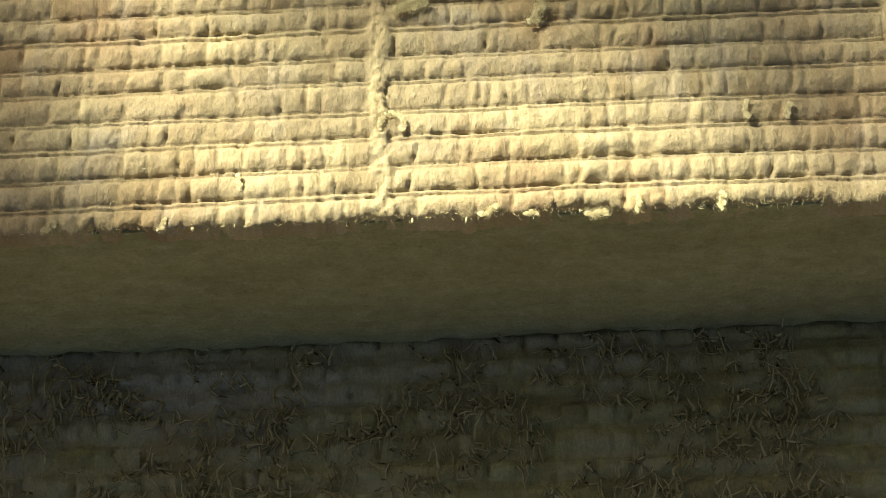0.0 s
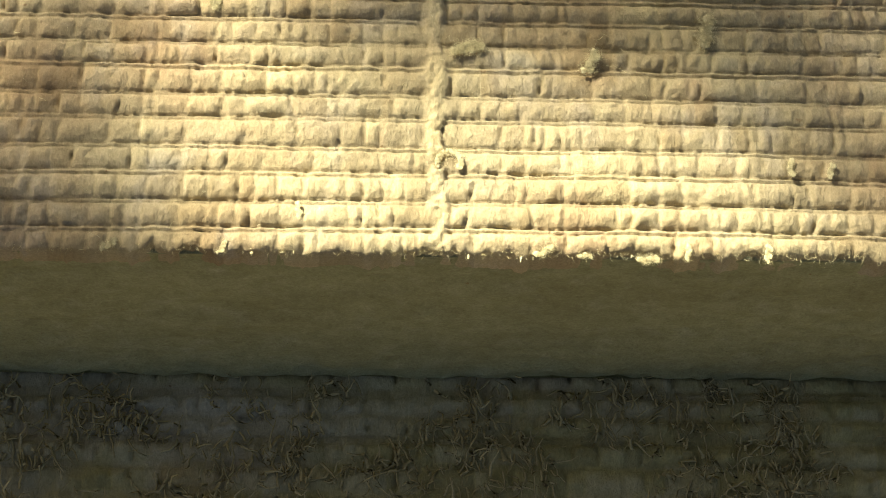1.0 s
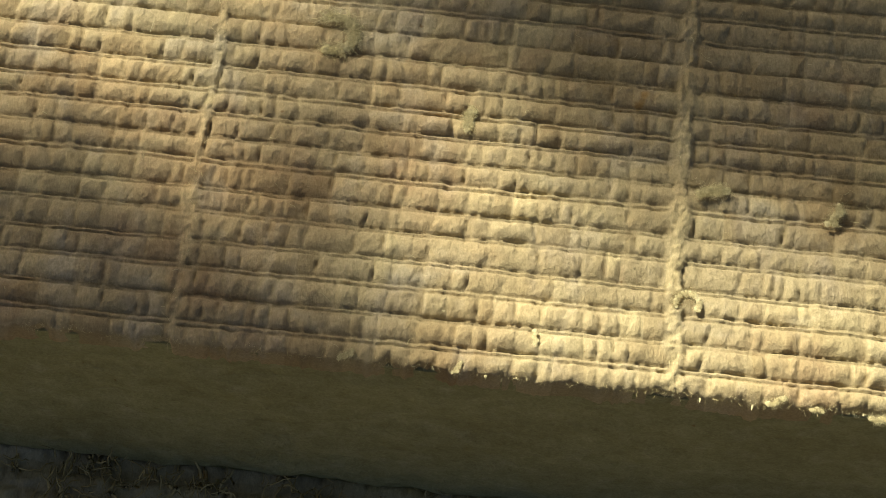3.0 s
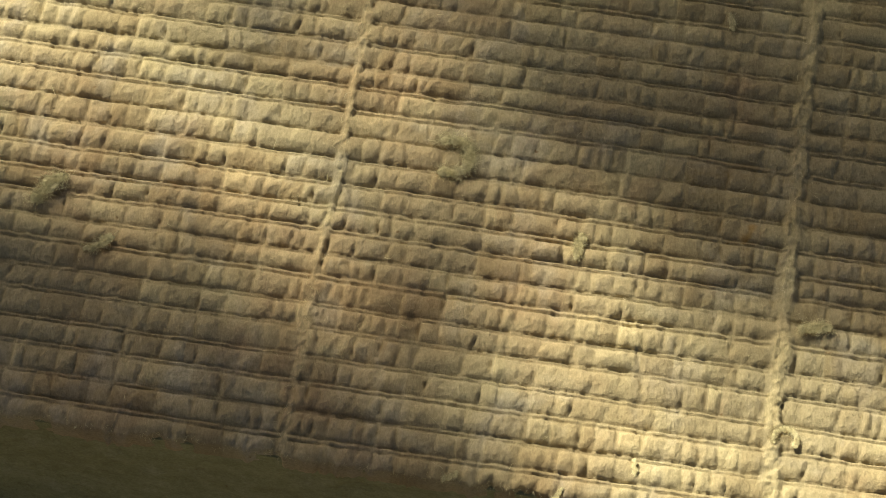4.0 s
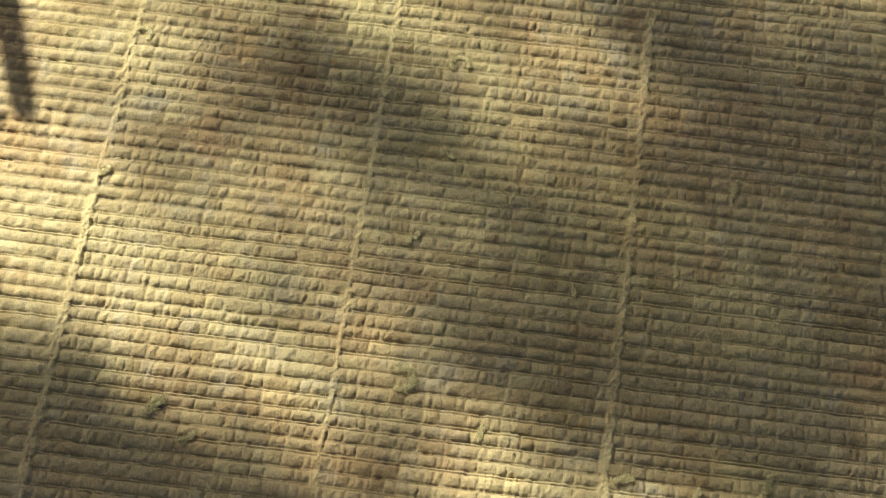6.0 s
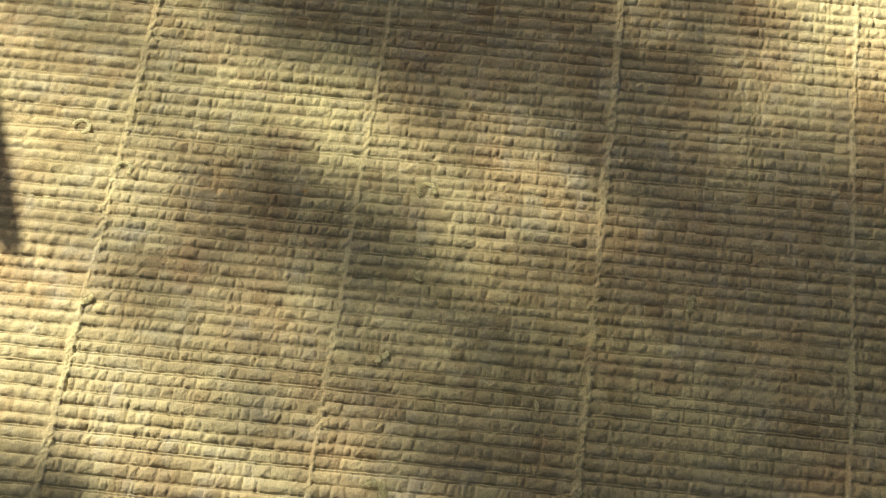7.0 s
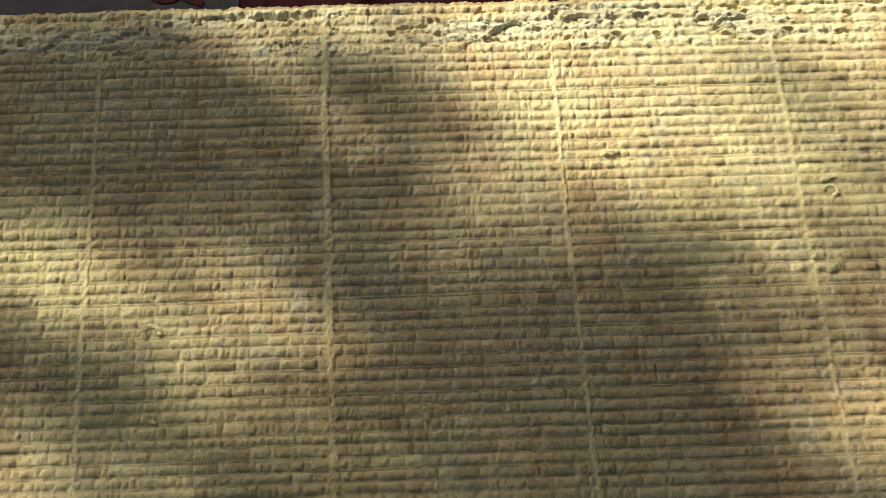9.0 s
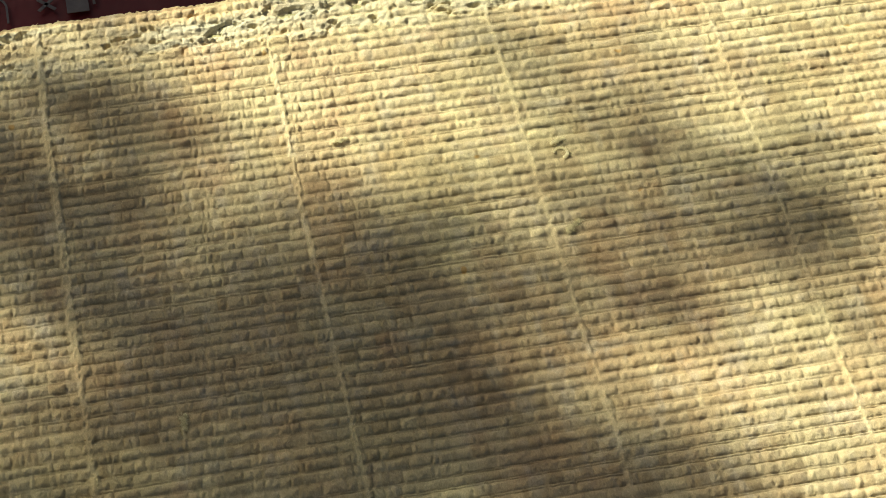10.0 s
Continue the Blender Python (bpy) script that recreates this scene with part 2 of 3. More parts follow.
def lump(bm, rng, at, size, bumpy=0.35, detail=2):
    """A crumb of wool: a rough, lopsided ball."""
    got = bmesh.ops.create_icosphere(bm, subdivisions=detail, radius=1.0)["verts"]
    seed = Vector(rng.uniform(-50, 50, 3))
    for v in got:
        k = 1 + bumpy * noise.fractal(v.co * 1.7 + seed, 0.8, 2.0, 3)
        v.co = Vector(at) + Vector((v.co.x * size[0], v.co.y * size[1], v.co.z * size[2])) * k

# ---- the stack of slabs ----
TOP, THICK, DEEP = 0.5, 0.1, 0.6
LEFT, RIGHT = -0.5, 0.7
SEAMS = [(-0.4470, 0.0014, 0.0013), (-0.2968, 0.0021, 0.0020), (-0.1462, 0.0015, 0.0017), (0.0035, 0.0023, 0.0021),
         (0.1548, 0.0014, 0.0013), (0.3048, 0.0016, 0.0015), (0.4515, 0.0013, 0.0013), (0.6020, 0.0014, 0.0012)]


def block(name, mat, parent, x0, x1, y0, y1, z0, z1, seed, label="", step=0.0028):
    """A slab's core: soft, slightly uneven cut sides."""
    bm = bmesh.new()
    rng = np.random.default_rng(seed)
    faces = []
    nx, ny, nz = max(2, int((x1 - x0) / step)), max(2, int((y1 - y0) / 0.02)), max(2, int((z1 - z0) / step))

    def wall(n, m, place):
        g = [[bm.verts.new(place(i / n, j / m)) for i in range(n + 1)] for j in range(m + 1)]
        for j in range(m):
            for i in range(n):
                bm.faces.new((g[j][i], g[j][i + 1], g[j + 1][i + 1], g[j + 1][i]))

    off = Vector(rng.uniform(-9, 9, 3))

    def rough(p, way, much=0.0014):
        fade = min(1.0, (z1 - p.z) / 0.008)
        q = Vector((p.x * 45, p.y * 45, p.z * 80)) + off
        return p + Vector(way) * ((noise.fractal(q, 0.7, 2, 5) * much + noise.fractal(Vector((p.x * 110, p.y * 110, p.z * 240)) + off, 0.8, 2, 3) * much * 0.45) * fade)

    wall(nx, nz, lambda a, b: rough(Vector((x0 + a * (x1 - x0), y0, z0 + b * (z1 - z0))), (0, -1, 0)))
    wall(nx, nz, lambda a, b: rough(Vector((x1 - a * (x1 - x0), y1, z0 + b * (z1 - z0))), (0, 1, 0)))
    wall(ny, nz, lambda a, b: rough(Vector((x1, y0 + a * (y1 - y0), z0 + b * (z1 - z0))), (1, 0, 0)))
    wall(ny, nz, lambda a, b: rough(Vector((x0, y1 - a * (y1 - y0), z0 + b * (z1 - z0))), (-1, 0, 0)))
    wall(2, 2, lambda a, b: Vector((x0 + a * (x1 - x0), y1 - b * (y1 - y0), z0)))
    wall(2, 2, lambda a, b: Vector((x0 + a * (x1 - x0), y0 + b * (y1 - y0), z1)))
    bmesh.ops.remove_doubles(bm, verts=bm.verts, dist=1e-5)
    return part(name, bm, mat, parent, label)


def edge_shape(rng, x):
    """How far a torn edge wanders, for the vector x."""
    a = smooth_noise(rng, x, np.array([0.0, 1.0]), 0.02, 2, 2)[0] * 0.0007
    b = smooth_noise(rng, x, np.array([0.0, 1.0]), 0.004, 2, 3)[0]
    return a + np.clip(b - 0.35, 0, 1) * 0.0018 - np.clip(-b - 0.4, 0, 1) * 0.0015


# upper slab
slab = tagged(new("insulation_board"), "pale yellow stone wool slab, ribbed face up, lying on the stack", "insulation board")
slab.location = (0, 0, TOP - THICK)
rng = np.random.default_rng(4)
gx = steps((LEFT, -0.30, 0.0014), (-0.30, 0.20, 0.00072), (0.20, RIGHT, 0.0012))
gy = steps((0.0, 0.20, 0.00048), (0.20, DEEP, 0.00068))
hz, tone = ribbed(rng, gx, gy, SEAMS, [(0.545, 0.598, 0.0028, 0.60)])
XX, YY = np.meshgrid(gx, gy)
fall = np.exp(-gy / 0.0016)[:, None]
hz = hz - 0.0012 * fall
YY = YY - edge_shape(rng, gx)[None, :] * np.exp(-gy / 0.003)[:, None]
YY = YY + edge_shape(rng, gx)[None, :] * np.exp(-(DEEP - gy) / 0.003)[:, None]
hz -= 0.0016
# the face's rim turns down into the sides
hz[0, :] -= 0.007
hz[-1, :] -= 0.004
hz[:, 0] -= 0.004
hz[:, -1] -= 0.004
sheet("ribbed_face", XX, YY, hz + THICK, WOOL, slab, "ribbed pressed face with raised seams", tone)
core = block("core", WOOL_EDGE, slab, LEFT, RIGHT, 0.0005, DEEP - 0.0005, 0.0, THICK - 0.0042, 7, "olive cut sides, fibres lying flat")

# torn flakes and hairs along the near rim
bm = bmesh.new()
rng = np.random.default_rng(11)
for _ in range(2200):
    x = rng.uniform(LEFT, RIGHT)
    strand(bm, rng, (x, rng.uniform(-0.0006, 0.002), THICK - rng.uniform(0.0, 0.0022)), (rng.normal(0, 0.7), -1, rng.normal(-0.3, 0.5)), rng.uniform(0.0006, 0.0024), rng.uniform(0.00005, 0.00011), 0.5)
for _ in range(40):
    x = rng.uniform(LEFT, RIGHT)
    s = rng.uniform(0.0003, 0.0007)
    lump(bm, rng, (x, rng.uniform(-0.0006, 0.001), THICK - rng.uniform(0.0008, 0.0022)), (s * rng.uniform(0.4, 1.0), s * rng.uniform(1.2, 2.2), s * rng.uniform(0.25, 0.5)), 1.0, 2)
tagged(part("torn_rim", bm, TUFT, slab, "torn fibres along the rim", False), kind="stuff")


def tuft(seed, x, y, size, turn=0.0, hairs=45, flat=0.45, curl=False):
    """A loose tuft on the face: matted hairs over a low soft core, in a clump or a curl."""
    bm, rng = bmesh.new(), np.random.default_rng(seed)
    n = 14 if curl else 9
    spots = []
    for i in range(n):
        a = i / (n - 1)
        if curl:
            ang = -2.2 + 4.0 * a
            p = (size * 0.75 * math.cos(ang), size * 0.75 * math.sin(ang), size * 0.08)
            s = size * (0.27 - 0.10 * a)
        else:
            p = ((a - 0.5) * size * 1.4, rng.normal(0, 0.10) * size, size * flat * 0.12)
            s = size * rng.uniform(0.20, 0.34)
        spots.append(p)
        lump(bm, rng, p, (s * 0.8, s * rng.uniform(0.55, 0.9), s * flat * 0.8), 0.40, 3)
    for _ in range(hairs * 13):
        p = spots[rng.integers(0, n)]
        a = rng.uniform(0, 6.28)
        q = (p[0] + rng.normal(0, 0.16) * size, p[1] + rng.normal(0, 0.16) * size, p[2] + size * flat * rng.uniform(0.05, 0.35))
        strand(bm, rng, q, (math.cos(a), math.sin(a), rng.uniform(-0.15, 0.2)), size * rng.uniform(0.22, 0.6), size * rng.uniform(0.007, 0.015), 0.8)
    ob = part("fibre_tuft", bm, TUFT, slab)
    ob.location, ob.rotation_euler, ob.scale = (x, y, THICK + 0.0002), (0, 0, radians(turn)), (1.15, 1.15, 0.45)
    return ob


for row in ((1, -0.1100, 0.1125, 0.0075, 20, 60, 0.5, True), (2, -0.2379, 0.0800, 0.0070, 60, 60, 0.4, False), (3, 0.0512, 0.0655, 0.0046, 70, 30, 0.8, False),
            (4, 0.0132, 0.0695, 0.0052, 10, 50, 0.3, False), (5, 0.0875, 0.0770, 0.0055, 80, 60, 0.25, False), (6, -0.0642, 0.0862, 0.0048, 90, 40, 0.35, False),
            (7, -0.1051, 0.3251, 0.0062, 120, 40, 0.5, True), (8, 0.0594, 0.2607, 0.0060, 80, 25, 0.6, False), (9, 0.3240, 0.4325, 0.0055, 20, 20, 0.9, False),
            (10, 0.3175, 0.3615, 0.0070, 40, 30, 0.7, False), (11, 0.1869, 0.4591, 0.0050, 10, 25, 0.6, False), (12, 0.0659, -0.0015, 0.0032, 0, 40, 0.8, False),
            (13, -0.2945, 0.2220, 0.0042, 60, 30, 0.6, False), (14, -0.2925, 0.3205, 0.0055, 90, 30, 0.6, True), (15, 0.0070, 0.0300, 0.0042, 100, 25, 0.5, True),
            (16, -0.0378, 0.0130, 0.0030, 90, 5, 0.6, False), (17, -0.1164, 0.2026, 0.0050, 60, 25, 0.4, False), (18, -0.1037, 0.2620, 0.0048, 130, 25, 0.4, False),
            (19, -0.0720, 0.5933, 0.0060, 10, 20, 0.6, False), (20, 0.0470, -0.0005, 0.0022, 0, 30, 0.8, False), (21, 0.0350, 0.0010, 0.0034, 30, 20, 0.5, False),
            (22, -0.0934, 0.0010, 0.0028, 30, 30, 0.5, False), (23, 0.3240, 0.4220, 0.0050, 60, 20, 0.7, True), (24, -0.3250, 0.3500, 0.0060, 60, 20, 0.4, True), (25, 0.0780, 0.0010, 0.0030, 85, 15, 0.5, False),
            (26, 0.1020, 0.0008, 0.0030, 70, 15, 0.5, False), (27, -0.0600, 0.0008, 0.0026, 60, 15, 0.5, False), (28, 0.1110, 0.0300, 0.0030, 90, 15, 0.5, False),
            (29, 0.1230, 0.0290, 0.0028, 80, 15, 0.6, False), (30, -0.2168, 0.0619, 0.0050, 40, 30, 0.4, False), (31, -0.0239, 0.1797, 0.0036, 100, 20, 0.4, False)):
    tuft(*row)

# stray hairs lying over the face
bm = bmesh.new()
rng = np.random.default_rng(23)
for _ in range(2600):
    x, y = rng.uniform(LEFT, RIGHT), rng.uniform(0.0, DEEP) ** 1.0
    if rng.random() < 0.5:
        s = SEAMS[rng.integers(0, len(SEAMS))]
        x = s[0] + rng.normal(0, 0.002)
    a = rng.uniform(0, 6.28)
    strand(bm, rng, (x, y, THICK + 0.0008), (math.cos(a), math.sin(a), rng.uniform(-0.1, 0.35)), rng.uniform(0.0015, 0.0055), rng.uniform(0.00005, 0.00012), 0.45)
tagged(part("lint", bm, TUFT, slab, "loose hairs", False), kind="stuff")

# lower slab, set forward, its rim torn into flakes
LOW_Y = -0.075
low = tagged(new("insulation_board"), "olive-grey stone wool slab with torn tufts, set forward under another", "insulation board")
low.location = (0, 0, TOP - 2 * THICK)
rng = np.random.default_rng(9)
gx = steps((-0.5, -0.22, 0.003), (-0.22, 0.24, 0.0012), (0.24, 0.7, 0.003))
gy = steps((LOW_Y, 0.004, 0.0011), (0.004, 0.525, 0.02))
hz, tone = ribbed(rng, gx, gy, SEAMS[:0], [(LOW_Y + 0.012, 0.006, 0.0008, 0.5)], 0.0022)
hz[gy > 0.003, :] = -0.001
XX, YY = np.meshgrid(gx, gy)
hz -= 0.0035
hz[0, :] -= 0.004
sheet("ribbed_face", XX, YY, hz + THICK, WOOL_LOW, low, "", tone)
block("core", WOOL_EDGE, low, -0.5, 0.7, LOW_Y + 0.0005, 0.525, 0.0, THICK - 0.006, 8, "", 0.01)
bm = bmesh.new()
for _ in range(2600):
    x, y = rng.uniform(-0.24, 0.26), rng.uniform(LOW_Y + 0.004, 0.001)
    if noise.noise(Vector((x * 30, y * 45, 3.0))) + 0.5 * noise.noise(Vector((x * 90, y * 90, 7.0))) < -0.06:
        continue
    thick = rng.uniform(0.0004, 0.0009)
    for _ in range(rng.integers(1, 4)):
        strand(bm, rng, (x + rng.normal(0, 0.0012), y + rng.normal(0, 0.002), THICK - 0.0012), (rng.normal(0, 0.45), -1 if rng.random() < 0.7 else 1, rng.uniform(-0.05, 0.30)),
               rng.uniform(0.005, 0.012), thick * rng.uniform(0.6, 1.1), 0.5)
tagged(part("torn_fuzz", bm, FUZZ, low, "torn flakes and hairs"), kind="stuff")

for i, (dx, dy) in enumerate(((0.01, -0.02), (-0.01, 0.0), (0.0, -0.01))):
    under = tagged(new("insulation_board"), "stone wool slab low in the stack", "insulation board", "stacked slabs")
    under.location = (0, 0, TOP - (3 + i) * THICK)
    block("core", WOOL_EDGE, under, LEFT + dx, RIGHT + dx, LOW_Y + dy, 0.52 + dy, 0.0, THICK - 0.005, 30 + i, "", 0.02)
    bm = bmesh.new()
    vs = [bm.verts.new((LEFT + dx + a * (RIGHT - LEFT), LOW_Y + dy + b * 0.595, THICK - 0.001)) for a, b in ((0, 0), (1, 0), (1, 1), (0, 1))]
    bm.faces.new(vs)
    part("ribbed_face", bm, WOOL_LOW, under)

# ---- ground ----
m, tree, bsdf = material("trodden_ground", 0.95)
pos = tree.nodes.new("ShaderNodeTexCoord").outputs["Object"]
col = ramp(tree, noise_tex(tree, pos, 3.0, 6, 0.65), ((0.35, (0.21, 0.165, 0.10)), (0.6, (0.25, 0.21, 0.13)), (0.75, (0.12, 0.14, 0.06))))
tree.links.new(col, bsdf.inputs["Base Color"])
bump(tree, bsdf, noise_tex(tree, pos, 40, 6, 0.7), 0.7, 0.02)
bm = bmesh.new()
bmesh.ops.create_grid(bm, x_segments=60, y_segments=60, size=60)
for v in bm.verts:
    r = max(0.0, v.co.length - 3) / 57
    v.co.z = 0.25 * r * noise.fractal(v.co * 0.15, 1, 2, 3)
    if v.co.length > 10:
        v.co *= 1 + ((v.co.length - 10) / 40) ** 2 * 8
tagged(part("ground", bm, m, None), "brown trodden earth with thin grass", "ground", kind="structure")

# ---- the tree that shades the stack ----
m, tree, bsdf = material("bark", 0.9)
pos = tree.nodes.new("ShaderNodeTexCoord").outputs["Object"]
b = noise_tex(tree, pos, 30, 5, 0.7, (1, 1, 0.2))
tree.links.new(ramp(tree, b, ((0.3, (0.06, 0.045, 0.03)), (0.7, (0.17, 0.14, 0.10)))), bsdf.inputs["Base Color"])
bump(tree, bsdf, b, 0.8, 0.01)
BARK = m
m, tree, bsdf = material("leaf", 0.55)
info = tree.nodes.new("ShaderNodeNewGeometry").outputs["Random Per Island"]
tree.links.new(ramp(tree, info, ((0.0, (0.035, 0.07, 0.015)), (1.0, (0.09, 0.13, 0.03)))), bsdf.inputs["Base Color"])
LEAF = m
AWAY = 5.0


def tube(bm, pts, r0, r1, sides=7):
    rings = []
    for i, p in enumerate(pts):
        d = (pts[min(i + 1, len(pts) - 1)] - pts[max(i - 1, 0)]).normalized()
        s = d.orthogonal().normalized()
        t = d.cross(s)
        r = r0 + (r1 - r0) * i / (len(pts) - 1)
        rings.append([bm.verts.new(p + r * (math.cos(a) * s + math.sin(a) * t)) for a in [6.2832 * k / sides for k in range(sides)]])
    for a, b in zip(rings, rings[1:]):
        for k in range(sides):
            bm.faces.new((a[k], a[(k + 1) % sides], b[(k + 1) % sides], b[k]))
    bm.faces.new(rings[-1])
    bm.faces.new(rings[0][::-1])


def leaf(bm, rng, at, size):
    d = Vector(rng.normal(0, 1, 3)).normalized()
    s = d.orthogonal().normalized()
    up = d.cross(s)
    ring = [(0, 0, 0), (0.3, 0.24, 0.03), (0.65, 0.22, 0.02), (1, 0, -0.08), (0.65, -0.22, 0.02), (0.3, -0.24, 0.03)]
    bm.faces.new([bm.verts.new(Vector(at) + size * (a * d + b * s + c * up)) for a, b, c in ring])


shade_tree = tagged(new("tree"), "leafy garden tree whose boughs shade the stack", "tree")
root = Vector((-4.6, 3.6, 0.0))
shade_tree.location = root
rng = np.random.default_rng(31)
fork = root + Vector((0.3, -0.2, 2.4))
wood, leaves = bmesh.new(), bmesh.new()
tube(wood, [Vector((0, 0, -0.1)), Vector((0.05, 0.02, 0.8)), Vector((0.12, -0.06, 1.6)), fork - root], 0.17, 0.10, 12)
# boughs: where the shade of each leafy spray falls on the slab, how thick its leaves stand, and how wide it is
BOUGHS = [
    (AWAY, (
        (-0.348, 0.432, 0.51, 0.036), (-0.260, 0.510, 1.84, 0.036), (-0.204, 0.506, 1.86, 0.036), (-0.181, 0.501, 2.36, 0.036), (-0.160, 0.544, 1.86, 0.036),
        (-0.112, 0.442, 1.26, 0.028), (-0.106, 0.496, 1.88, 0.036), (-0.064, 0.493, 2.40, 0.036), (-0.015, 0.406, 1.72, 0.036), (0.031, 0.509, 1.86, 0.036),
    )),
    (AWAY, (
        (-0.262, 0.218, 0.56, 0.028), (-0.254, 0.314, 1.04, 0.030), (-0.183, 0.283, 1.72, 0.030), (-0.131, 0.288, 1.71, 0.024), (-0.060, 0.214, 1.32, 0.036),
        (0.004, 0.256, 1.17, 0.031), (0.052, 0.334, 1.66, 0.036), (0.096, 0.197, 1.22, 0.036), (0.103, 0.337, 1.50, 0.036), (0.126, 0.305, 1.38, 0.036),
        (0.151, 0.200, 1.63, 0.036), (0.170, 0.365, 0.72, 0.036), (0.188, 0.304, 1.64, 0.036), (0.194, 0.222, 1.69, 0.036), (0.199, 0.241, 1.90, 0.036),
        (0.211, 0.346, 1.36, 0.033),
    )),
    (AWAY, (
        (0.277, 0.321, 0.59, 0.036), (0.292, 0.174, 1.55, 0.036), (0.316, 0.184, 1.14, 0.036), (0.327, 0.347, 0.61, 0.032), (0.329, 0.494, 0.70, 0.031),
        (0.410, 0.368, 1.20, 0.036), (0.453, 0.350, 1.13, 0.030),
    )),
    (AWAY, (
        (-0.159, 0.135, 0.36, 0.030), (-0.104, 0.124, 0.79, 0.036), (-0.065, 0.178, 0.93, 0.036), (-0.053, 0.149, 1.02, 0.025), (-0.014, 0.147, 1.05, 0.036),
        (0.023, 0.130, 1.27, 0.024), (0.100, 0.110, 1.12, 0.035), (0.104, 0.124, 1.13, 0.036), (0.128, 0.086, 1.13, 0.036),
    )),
    # added unseen sprays, standing in for a near body that shades the left corner
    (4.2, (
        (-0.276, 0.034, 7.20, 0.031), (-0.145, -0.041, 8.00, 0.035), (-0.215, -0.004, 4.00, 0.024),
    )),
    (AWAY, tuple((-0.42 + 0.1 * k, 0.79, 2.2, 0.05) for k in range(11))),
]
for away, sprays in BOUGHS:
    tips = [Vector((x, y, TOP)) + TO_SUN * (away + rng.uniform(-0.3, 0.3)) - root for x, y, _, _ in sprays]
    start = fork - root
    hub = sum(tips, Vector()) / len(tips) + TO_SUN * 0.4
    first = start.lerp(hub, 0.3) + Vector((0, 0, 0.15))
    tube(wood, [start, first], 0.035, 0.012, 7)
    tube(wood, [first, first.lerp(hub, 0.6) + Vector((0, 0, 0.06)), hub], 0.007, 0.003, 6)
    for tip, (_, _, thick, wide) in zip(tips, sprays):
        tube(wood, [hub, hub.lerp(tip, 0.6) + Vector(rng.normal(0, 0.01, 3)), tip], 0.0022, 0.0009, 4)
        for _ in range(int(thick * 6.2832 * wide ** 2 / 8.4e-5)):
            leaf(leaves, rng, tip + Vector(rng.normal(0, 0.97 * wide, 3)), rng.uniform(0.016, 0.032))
# a bare low limb and its stub
low_end = Vector((-0.349, 0.257, TOP)) + TO_SUN * 0.75 - root
low_mid = low_end + Vector((-0.36, 0.80, 0.10))
tube(wood, [fork - root, (fork - root).lerp(low_mid, 0.6) + Vector((0, 0, -0.1)), low_mid, low_end.lerp(low_mid, 0.5), low_end], 0.03, 0.0072, 7)
stub = Vector((-0.362, 0.250, TOP)) + TO_SUN * 0.75 - root
tube(wood, [low_mid, stub.lerp(low_mid, 0.4) + Vector((-0.10, -0.05, 0)), stub + Vector((-0.05, 0.012, 0)), stub], 0.008, 0.004, 6)
# the rest of the crown, clear of the sun's way to the slab
for _ in range(60):
    way = Vector((rng.normal(-0.2, 1.0), rng.normal(0.2, 1.0), rng.uniform(0.1, 1.3))).normalized()
    tip = fork - root + way * rng.uniform(1.2, 2.8)
    side = [q + root - Vector((0.1, 0.3, TOP)) for q in (tip, (fork - root).lerp(tip, 0.5), (fork - root).lerp(tip, 0.75))]
    if min((w - TO_SUN * w.dot(TO_SUN)).length for w in side) < 1.2:
        continue
    tube(wood, [fork - root, (fork - root).lerp(tip, 0.5) + Vector((0, 0, 0.1)), tip], 0.04, 0.008, 6)
    for _ in range(150):
        p = (fork - root).lerp(tip, rng.uniform(0.4, 1.1)) + Vector(rng.normal(0, 0.2, 3))
        w = p + root - Vector((0.1, 0.3, TOP))
        if (w - TO_SUN * w.dot(TO_SUN)).length > 1.15:
            leaf(leaves, rng, p, rng.uniform(0.09, 0.14))
part("trunk", wood, BARK, shade_tree)
part("crown", leaves, LEAF, shade_tree, smooth=False)

# ---- a wrapped pack behind the stack ----
m, tree, bsdf = material("red_film_shaded", 0.5)
bsdf.inputs["Specular IOR Level"].default_value = 0.22
pos = tree.nodes.new("ShaderNodeTexCoord").outputs["Object"]
# red lowered below the film's own tone, with the shade put into it
tree.links.new(ramp(tree, noise_tex(tree, pos, 9, 4, 0.6), ((0.3, (0.055, 0.0012, 0.003)), (0.7, (0.08, 0.002, 0.005)))), bsdf.inputs["Base Color"])
bump(tree, bsdf, noise_tex(tree, pos, 16, 4, 0.55, (1, 0.5, 1)), 0.5, 0.006)
RED_SHADED = m
m, tree, bsdf = material("printed_white_shaded", 0.4)
pos = tree.nodes.new("ShaderNodeTexCoord").outputs["Object"]
# white ink, its colour cut to near black to carry the pack's shade
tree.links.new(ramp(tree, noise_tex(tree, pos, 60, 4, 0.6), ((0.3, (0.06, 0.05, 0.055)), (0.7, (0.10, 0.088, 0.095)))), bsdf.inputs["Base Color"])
PRINT_SHADED = m
PACK_TOP = 0.42
pack = tagged(new("wrapped_pack"), "insulation pack wrapped in red printed film, darkened for shade", "wrapped pack")
pack.location = (0.1, 0.90, 0.0)
bm = bmesh.new()
bmesh.ops.create_cube(bm, size=1.0)
for v in bm.verts:
    v.co = Vector((v.co.x * 1.4, v.co.y * 0.56, (v.co.z + 0.5) * PACK_TOP))
bmesh.ops.bevel(bm, geom=list(bm.edges), offset=0.018, segments=4, profile=0.6, affect="EDGES")
bmesh.ops.subdivide_edges(bm, edges=[e for e in bm.edges if e.calc_length() > 0.2], cuts=24, use_grid_fill=True)
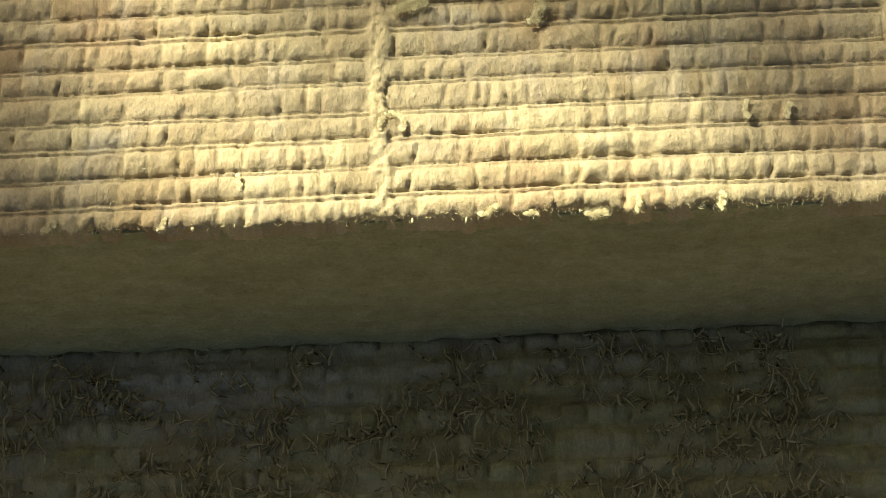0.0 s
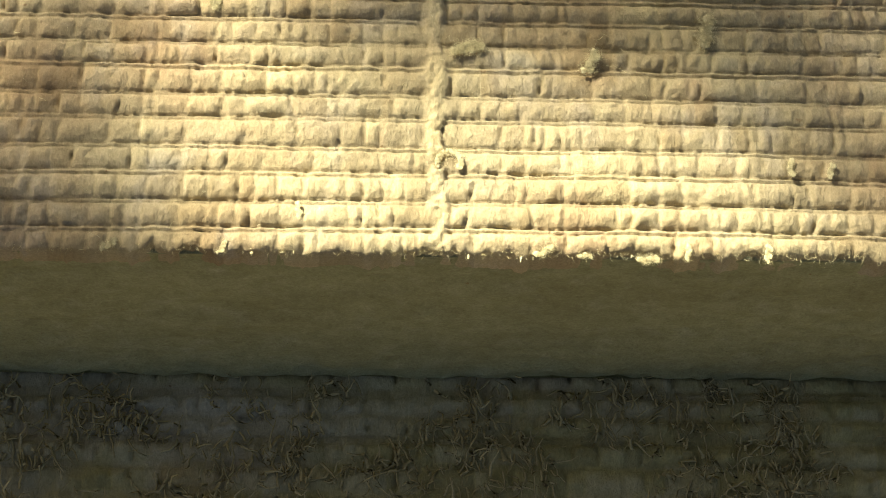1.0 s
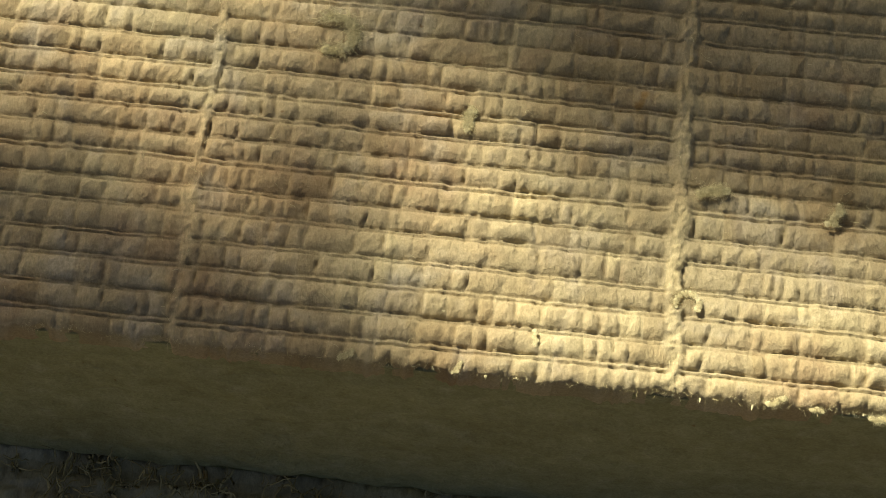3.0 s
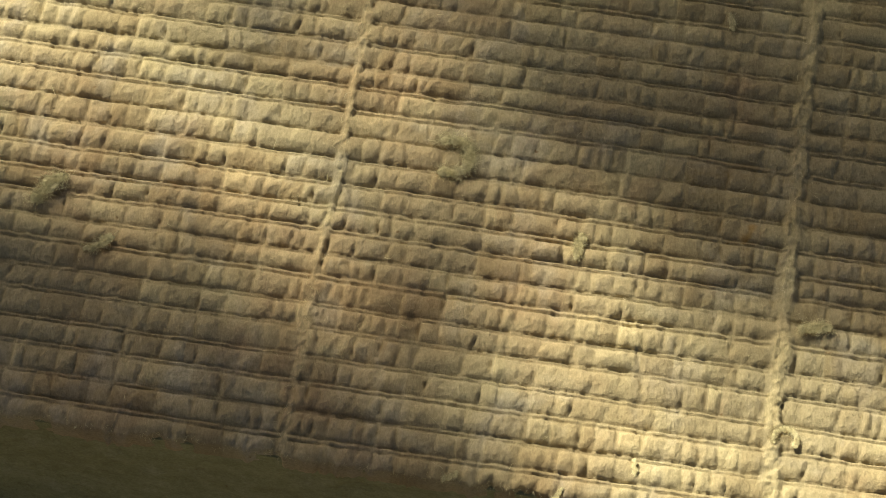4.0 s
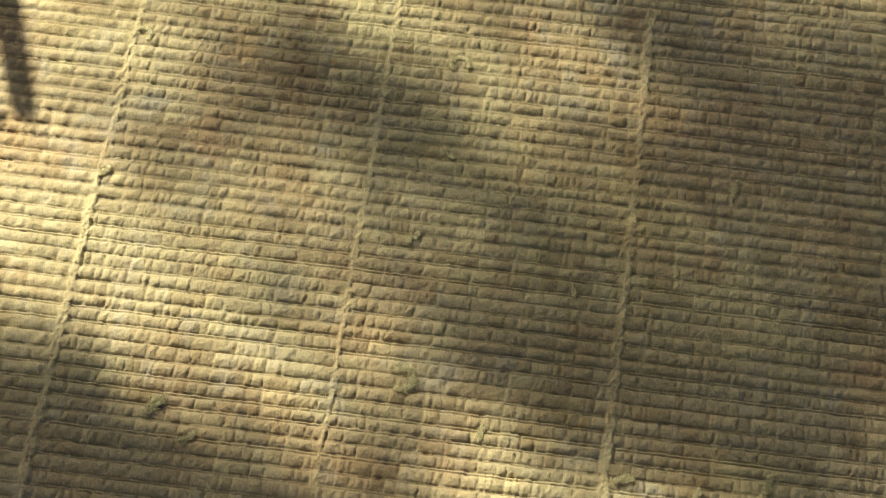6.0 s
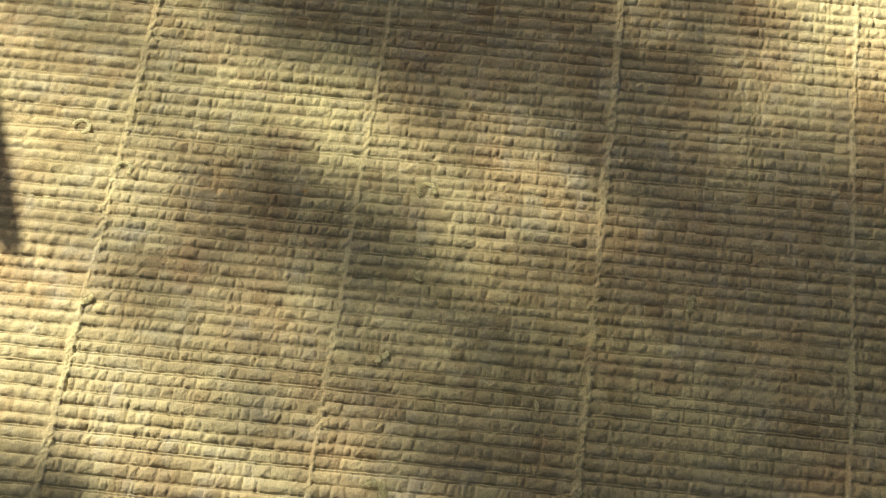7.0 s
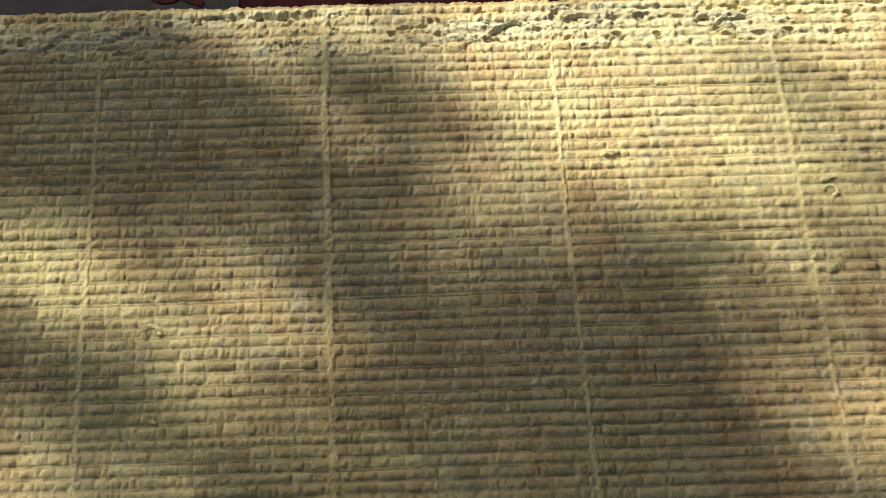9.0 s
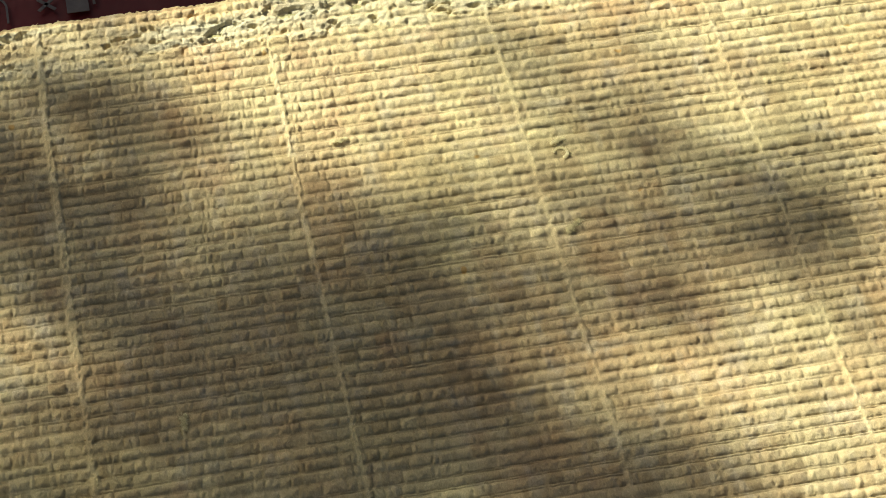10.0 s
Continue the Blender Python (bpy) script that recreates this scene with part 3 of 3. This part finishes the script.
for v in bm.verts:
    if v.co.z > 0.02:
        v.co += Vector((0, 0, 1)) * noise.fractal(v.co * 11, 1, 2, 3) * 0.0016
part("film", bm, RED_SHADED, pack)


def printed(name, outlines, label="", ink=None, lift=0.0022):
    """Flat print on the film: closed outlines in the pack's plane, in metres."""
    bm = bmesh.new()
    for pts in outlines:
        lower = [bm.verts.new((x - 0.1, y - 0.90, PACK_TOP + lift)) for x, y in pts]
        upper = [bm.verts.new(v.co + Vector((0, 0, 0.0005))) for v in lower]
        bm.faces.new(upper)
        for k in range(len(pts)):
            bm.faces.new((lower[k], lower[(k + 1) % len(pts)], upper[(k + 1) % len(pts)], upper[k]))
    bmesh.ops.recalc_face_normals(bm, faces=bm.faces)
    return part(name, bm, ink or PRINT_SHADED, pack, label, smooth=False)


def bar(x0, y0, x1, y1):
    return [(x0, y0), (x1, y0), (x1, y1), (x0, y1)]


def stroke(a, b, w):
    d = (Vector(b) - Vector(a)).normalized()
    n = Vector((-d.y, d.x)) * w / 2
    return [tuple(Vector(p) + k * n) for p, k in ((a, -1), (b, -1), (b, 1), (a, 1))]


def arc(cx, cy, r, w, a0, a1, n=18):
    outer = [(cx + (r + w / 2) * math.cos(a0 + (a1 - a0) * k / n), cy + (r + w / 2) * math.sin(a0 + (a1 - a0) * k / n)) for k in range(n + 1)]
    inner = [(cx + (r - w / 2) * math.cos(a0 + (a1 - a0) * k / n), cy + (r - w / 2) * math.sin(a0 + (a1 - a0) * k / n)) for k in range(n + 1)]
    return [[outer[k], outer[k + 1], inner[k + 1], inner[k]] for k in range(n)]


def heart(cx, cy, s):
    return [(cx + s * 0.062 * 16 * math.sin(t) ** 3 / 1.0, cy + s * 0.062 * (13 * math.cos(t) - 5 * math.cos(2 * t) - 2 * math.cos(3 * t) - math.cos(4 * t))) for t in [6.2832 * k / 28 for k in range(28)]]


IY = 0.697
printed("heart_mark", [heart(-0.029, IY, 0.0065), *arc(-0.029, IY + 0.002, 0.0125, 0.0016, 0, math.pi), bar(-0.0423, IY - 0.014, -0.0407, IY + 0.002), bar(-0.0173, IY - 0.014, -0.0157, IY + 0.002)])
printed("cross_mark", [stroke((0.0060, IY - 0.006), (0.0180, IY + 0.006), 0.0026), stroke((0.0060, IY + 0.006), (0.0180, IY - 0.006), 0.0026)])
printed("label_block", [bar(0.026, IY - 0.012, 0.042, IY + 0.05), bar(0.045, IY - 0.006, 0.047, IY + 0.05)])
printed("pale_block", [bar(-0.260, IY - 0.040, -0.060, IY + 0.05)], "white printed panel, greyed for shade")
printed("loop_mark", [*arc(-0.113, IY, 0.0130, 0.0045, -0.3, 5.5), stroke((-0.099, IY - 0.010), (-0.086, IY - 0.017), 0.006)], "red ring with a short stroke", RED_SHADED, 0.0032)
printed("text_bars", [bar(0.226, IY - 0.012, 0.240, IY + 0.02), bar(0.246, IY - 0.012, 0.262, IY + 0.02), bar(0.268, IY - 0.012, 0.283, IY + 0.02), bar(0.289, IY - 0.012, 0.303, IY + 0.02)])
